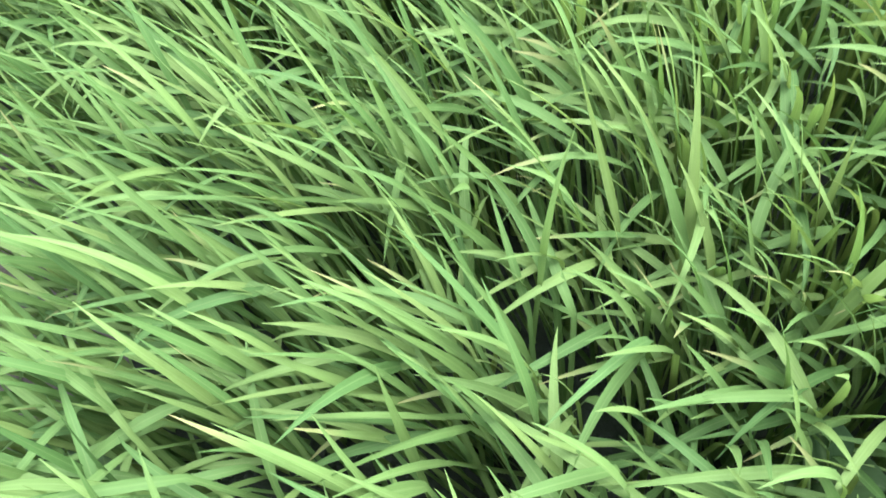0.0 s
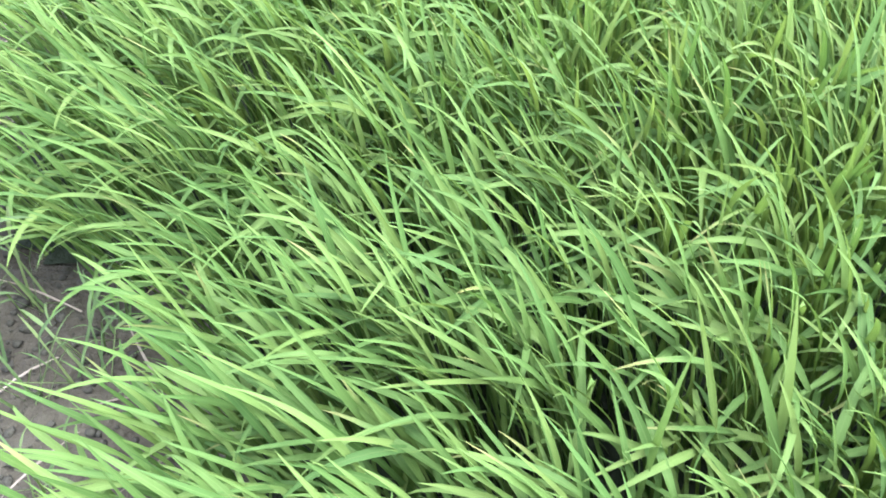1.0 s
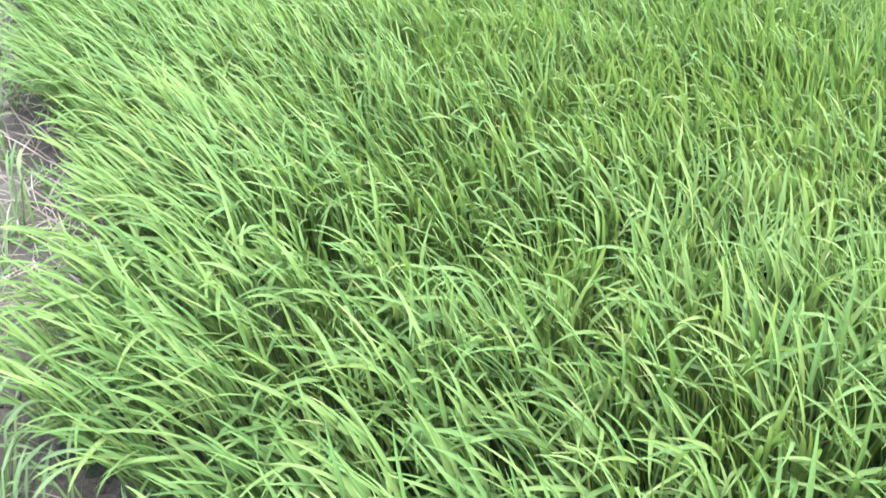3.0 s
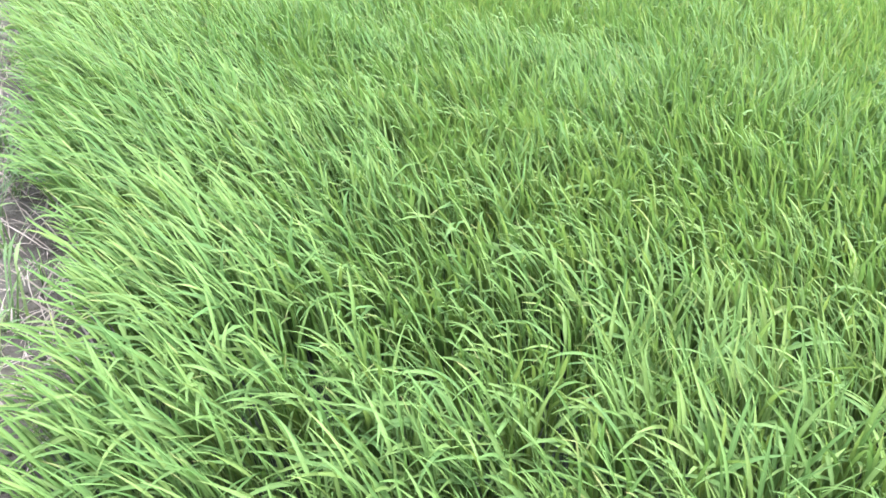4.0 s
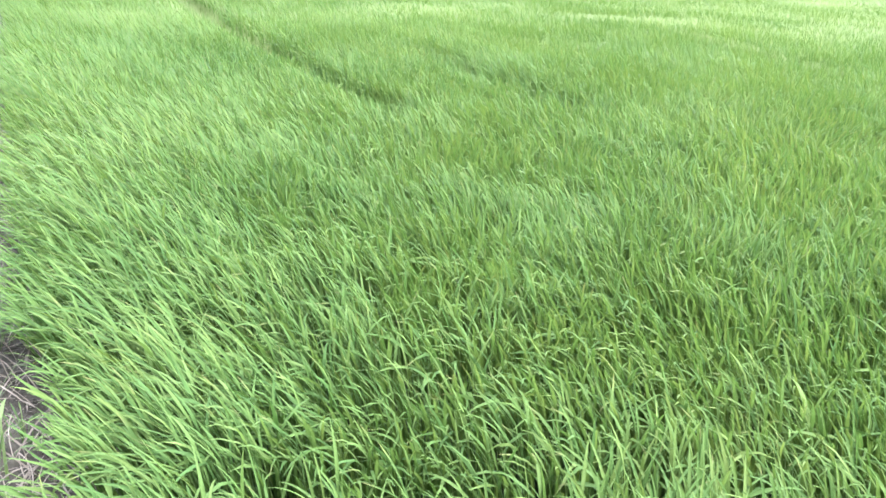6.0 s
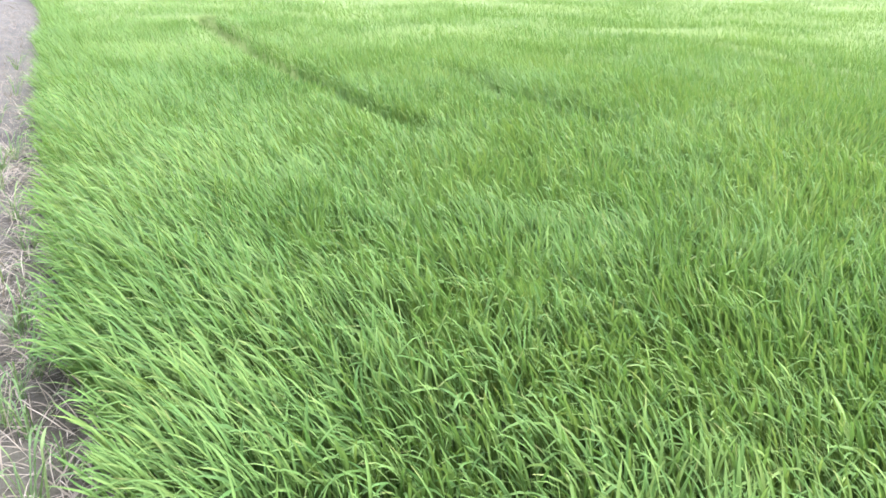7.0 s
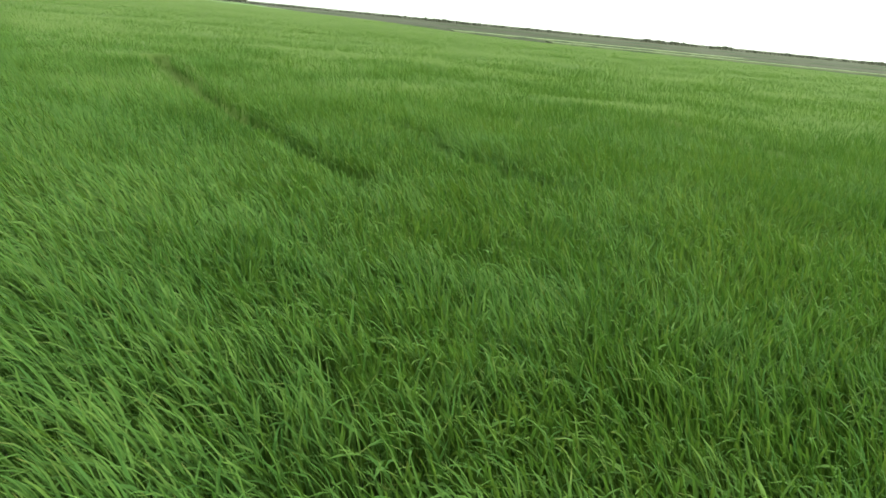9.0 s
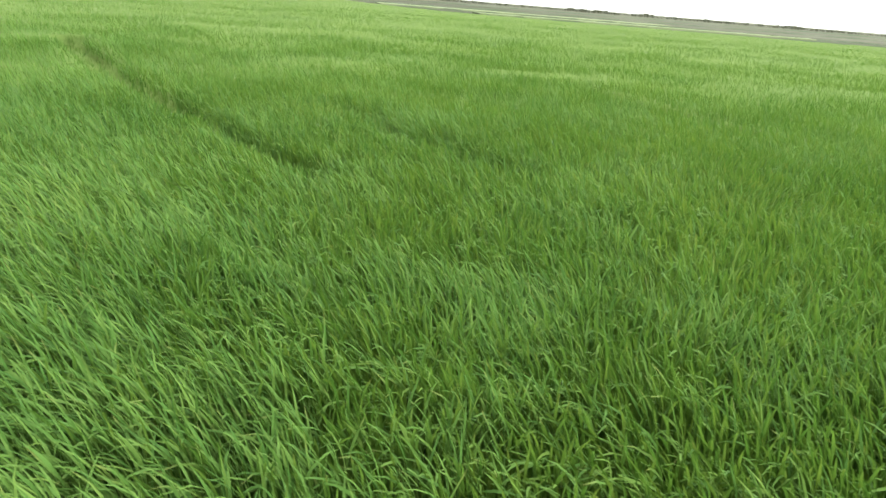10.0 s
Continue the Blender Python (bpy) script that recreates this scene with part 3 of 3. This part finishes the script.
def ridge(name, a, b, height, width, mat, label, seed):
    """An uneven low bank along a line."""
    n = 60
    t = np.linspace(0, 1, n)
    x, y = a[0] + (b[0] - a[0]) * t, a[1] + (b[1] - a[1]) * t
    d = np.array([b[1] - a[1], a[0] - b[0]], float) / math.hypot(b[0] - a[0], b[1] - a[1])
    h = height * (0.55 + 0.9 * lattice(t * 97, t * 0, 2.1, seed)) * np.clip(np.minimum(t, 1 - t) * 20, 0.1, 1)
    rows = [np.stack([x + d[0] * k * width, y + d[1] * k * width, h * z - 0.02 * (z == 0)], -1) for k, z in ((-0.5, 0), (-0.22, 0.85), (0.1, 1.0), (0.5, 0))]
    v = np.stack(rows, 1).reshape(-1, 3)
    f = (np.arange(n - 1) * 4)[:, None] + np.arange(3)[None]
    q = np.stack([f, f + 1, f + 5, f + 4], -1).reshape(-1, 4)
    return tagged(new(name, sheet_mesh(name, v, q, mat)), label, "bank", kind="structure")


xs_far = np.linspace(-900, 900, 40)
strip("far_land", [(x, float(far_y(x)) + 4) for x in xs_far], [(x, 2600 + abs(x)) for x in xs_far], 0.06, FARLAND, "flat dry grey-brown land beyond the rice", "land")
strip("young_field", [(-320, 640), (-74.6, 295.1), (-14.1, 127.3), (0, 101.8), (9.4, 81.7)], [(-340, 900), (-85.7, 437.8), (-9.4, 154.1), (5.4, 115.2), (17.4, 83.1)], 0.16, YOUNG, "pale green young crop on a far field", "field")
strip("stubble_field", [(14.7, 78.4), (22.8, 77.7), (34.2, 68.3), (67, 59.6), (127.3, 51.6)], [(16.1, 83.1), (25.5, 82.4), (38.9, 73.7), (73.7, 66.3), (134, 59)], 0.22, STUBBLE, "pale yellow-green stubble strip", "field")
strip("stubble_field", [(20.1, 97.8), (40.2, 95.8), (63.7, 93.8)], [(20.1, 102.5), (41.5, 100.5), (65.7, 98.5)], 0.2, STUBBLE, "pale dry stubble strip", "field")
strip("stubble_field", [(9.4, 117.9), (33.5, 117.9), (53.6, 115.2)], [(9.4, 127.3), (34.8, 127.3), (56.3, 123.3)], 0.2, STUBBLE, "pale dry stubble strip", "field")
strip("stubble_field", [(-177.5, 467), (-104.2, 381.9), (-67.7, 355.3)], [(-200, 560), (-109.4, 437.8), (-66.8, 395.6)], 0.3, STUBBLE, "pale dry stubble strip", "field")
for k, (a, b, h, w) in enumerate((((5.4, 81.7), (14.7, 78.4), 0.2, 1.2), ((13.4, 87.8), (38.9, 78.4), 0.22, 1.2), ((29.5, 75), (57.6, 65), 0.2, 1.2), ((44.2, 100.5), (87.1, 93.8), 0.22, 1.4), ((-10.7, 131.3), (6.7, 117.9), 0.22, 1.4),
                                  ((-1.3, 100.5), (24.1, 84.4), 0.24, 1.4), ((9.4, 112.6), (60.3, 105.9), 0.22, 1.4), ((20.1, 89.8), (73.7, 75), 0.22, 1.4), ((36.9, 81.7), (113.9, 69.7), 0.22, 1.4),
                                  ((-20.1, 144.1), (40.2, 144.1), 0.22, 2.0), ((26.8, 157.5), (147.4, 144.1), 0.25, 2.0), ((-260, 560), (-49.4, 329.6), 0.3, 4.0), ((-44.8, 246.5), (242.9, 235.5), 0.3, 3.0))):
    ridge("field_bank", a, b, h, w, BANK, "low dark grassy bank between far fields", 40 + k)

# low scrub along the horizon, distance haze mixed into its leaf colour
hn = 5200
haz = rng.uniform(radians(-34), radians(42), hn)
hd = rng.uniform(430, 560, hn)
hx, hy = hd * np.sin(haz), hd * np.cos(haz)
hh = (0.4 + 1.1 * lattice(np.degrees(haz), 0 * haz, 1.3, 61) ** 2 + 0.9 * lattice(np.degrees(haz), 0 * haz, 0.35, 62)) * rng.uniform(0.6, 1.1, hn)
scrub = ribbons(np.stack([hx, hy, np.zeros(hn)], -1), rng.uniform(0, 6.28, hn), rng.uniform(0, 0.4, hn), rng.uniform(0, 1.0, hn), hh * 1.15, hh * rng.uniform(0.6, 1.2, hn), 3, 2, rng.normal(0, 0.5, hn))
tagged(new("far_scrub", sheet_mesh("far_scrub", scrub[0], scrub[1], FOLIAGE, scrub[2])), "low grey-green scrub along the horizon, paled for haze", "scrub", kind="stuff")


def far_tree(seed):
    """A small tree: tapered trunk with limbs, crown of many small leaf clumps."""
    r = np.random.default_rng(seed)
    tree = new("tree")
    bm = bmesh.new()
    def limb(p, q, ra, rb):
        d = Vector(q) - Vector(p)
        m = Matrix.Translation((Vector(p) + Vector(q)) / 2) @ d.to_track_quat("Z", "Y").to_matrix().to_4x4()
        bmesh.ops.create_cone(bm, cap_ends=True, segments=6, radius1=ra, radius2=rb, depth=d.length, matrix=m)
    limb((0, 0, -0.1), (0.1, 0, 1.6), 0.16, 0.11)
    tips = []
    for k in range(6):
        a = k * 1.05 + r.uniform(-0.3, 0.3)
        tip = (0.1 + math.cos(a) * r.uniform(0.5, 1.1), math.sin(a) * r.uniform(0.5, 1.1), r.uniform(2.2, 3.6))
        limb((0.1, 0, r.uniform(1.2, 1.6)), tip, 0.07, 0.03)
        tips.append(tip)
    me = bpy.data.meshes.new("trunk")
    bm.to_mesh(me)
    bm.free()
    me.materials.append(BARK)
    part("trunk", me, tree)
    n = 260
    c = np.array(tips)[r.integers(0, 6, n)] + r.normal(0, 0.42, (n, 3)) * (1, 1, 0.7)
    v, q, u = ribbons(c, r.uniform(0, 6.28, n), r.uniform(0, 1.4, n), r.uniform(0, 0.8, n), r.uniform(0.25, 0.6, n), r.uniform(0.2, 0.4, n), 2, 2, r.normal(0, 0.8, n))
    part("crown", sheet_mesh("crown", v, q, FOLIAGE, u), tree)
    return tagged(tree, "small bushy tree far off on the horizon, paled for haze", "tree", "trees along the horizon")


kinds = [far_tree(s) for s in (1, 2, 3, 4)]
spots = [(-18.5, 410, 0.9), (-16, 430, 0.7), (-14.6, 425, 0.8), (-9.5, 440, 0.6), (1.0, 400, 1.0), (-4.3, 430, 0.6), (3.5, 430, 0.9), (8.0, 420, 1.0), (12.2, 430, 0.7), (14.8, 405, 1.0), (15.4, 410, 0.8),
         (16.6, 415, 0.9), (18.0, 405, 1.1), (18.8, 420, 0.8), (19.9, 405, 1.1), (20.7, 410, 0.7), (24.5, 430, 0.8), (27.0, 420, 0.8), (30.0, 430, 0.9), (33.0, 430, 0.8)]
for k, (deg, d, size) in enumerate(spots):
    m = pose(d * math.sin(radians(deg)), d * math.cos(radians(deg)), 0, 0, 0, 70 * k)
    base = kinds[k % 4]
    tree = base if k < 4 else copy_thing(base, m)
    tree.matrix_basis = m @ Matrix.Scale(size * 0.4, 4)
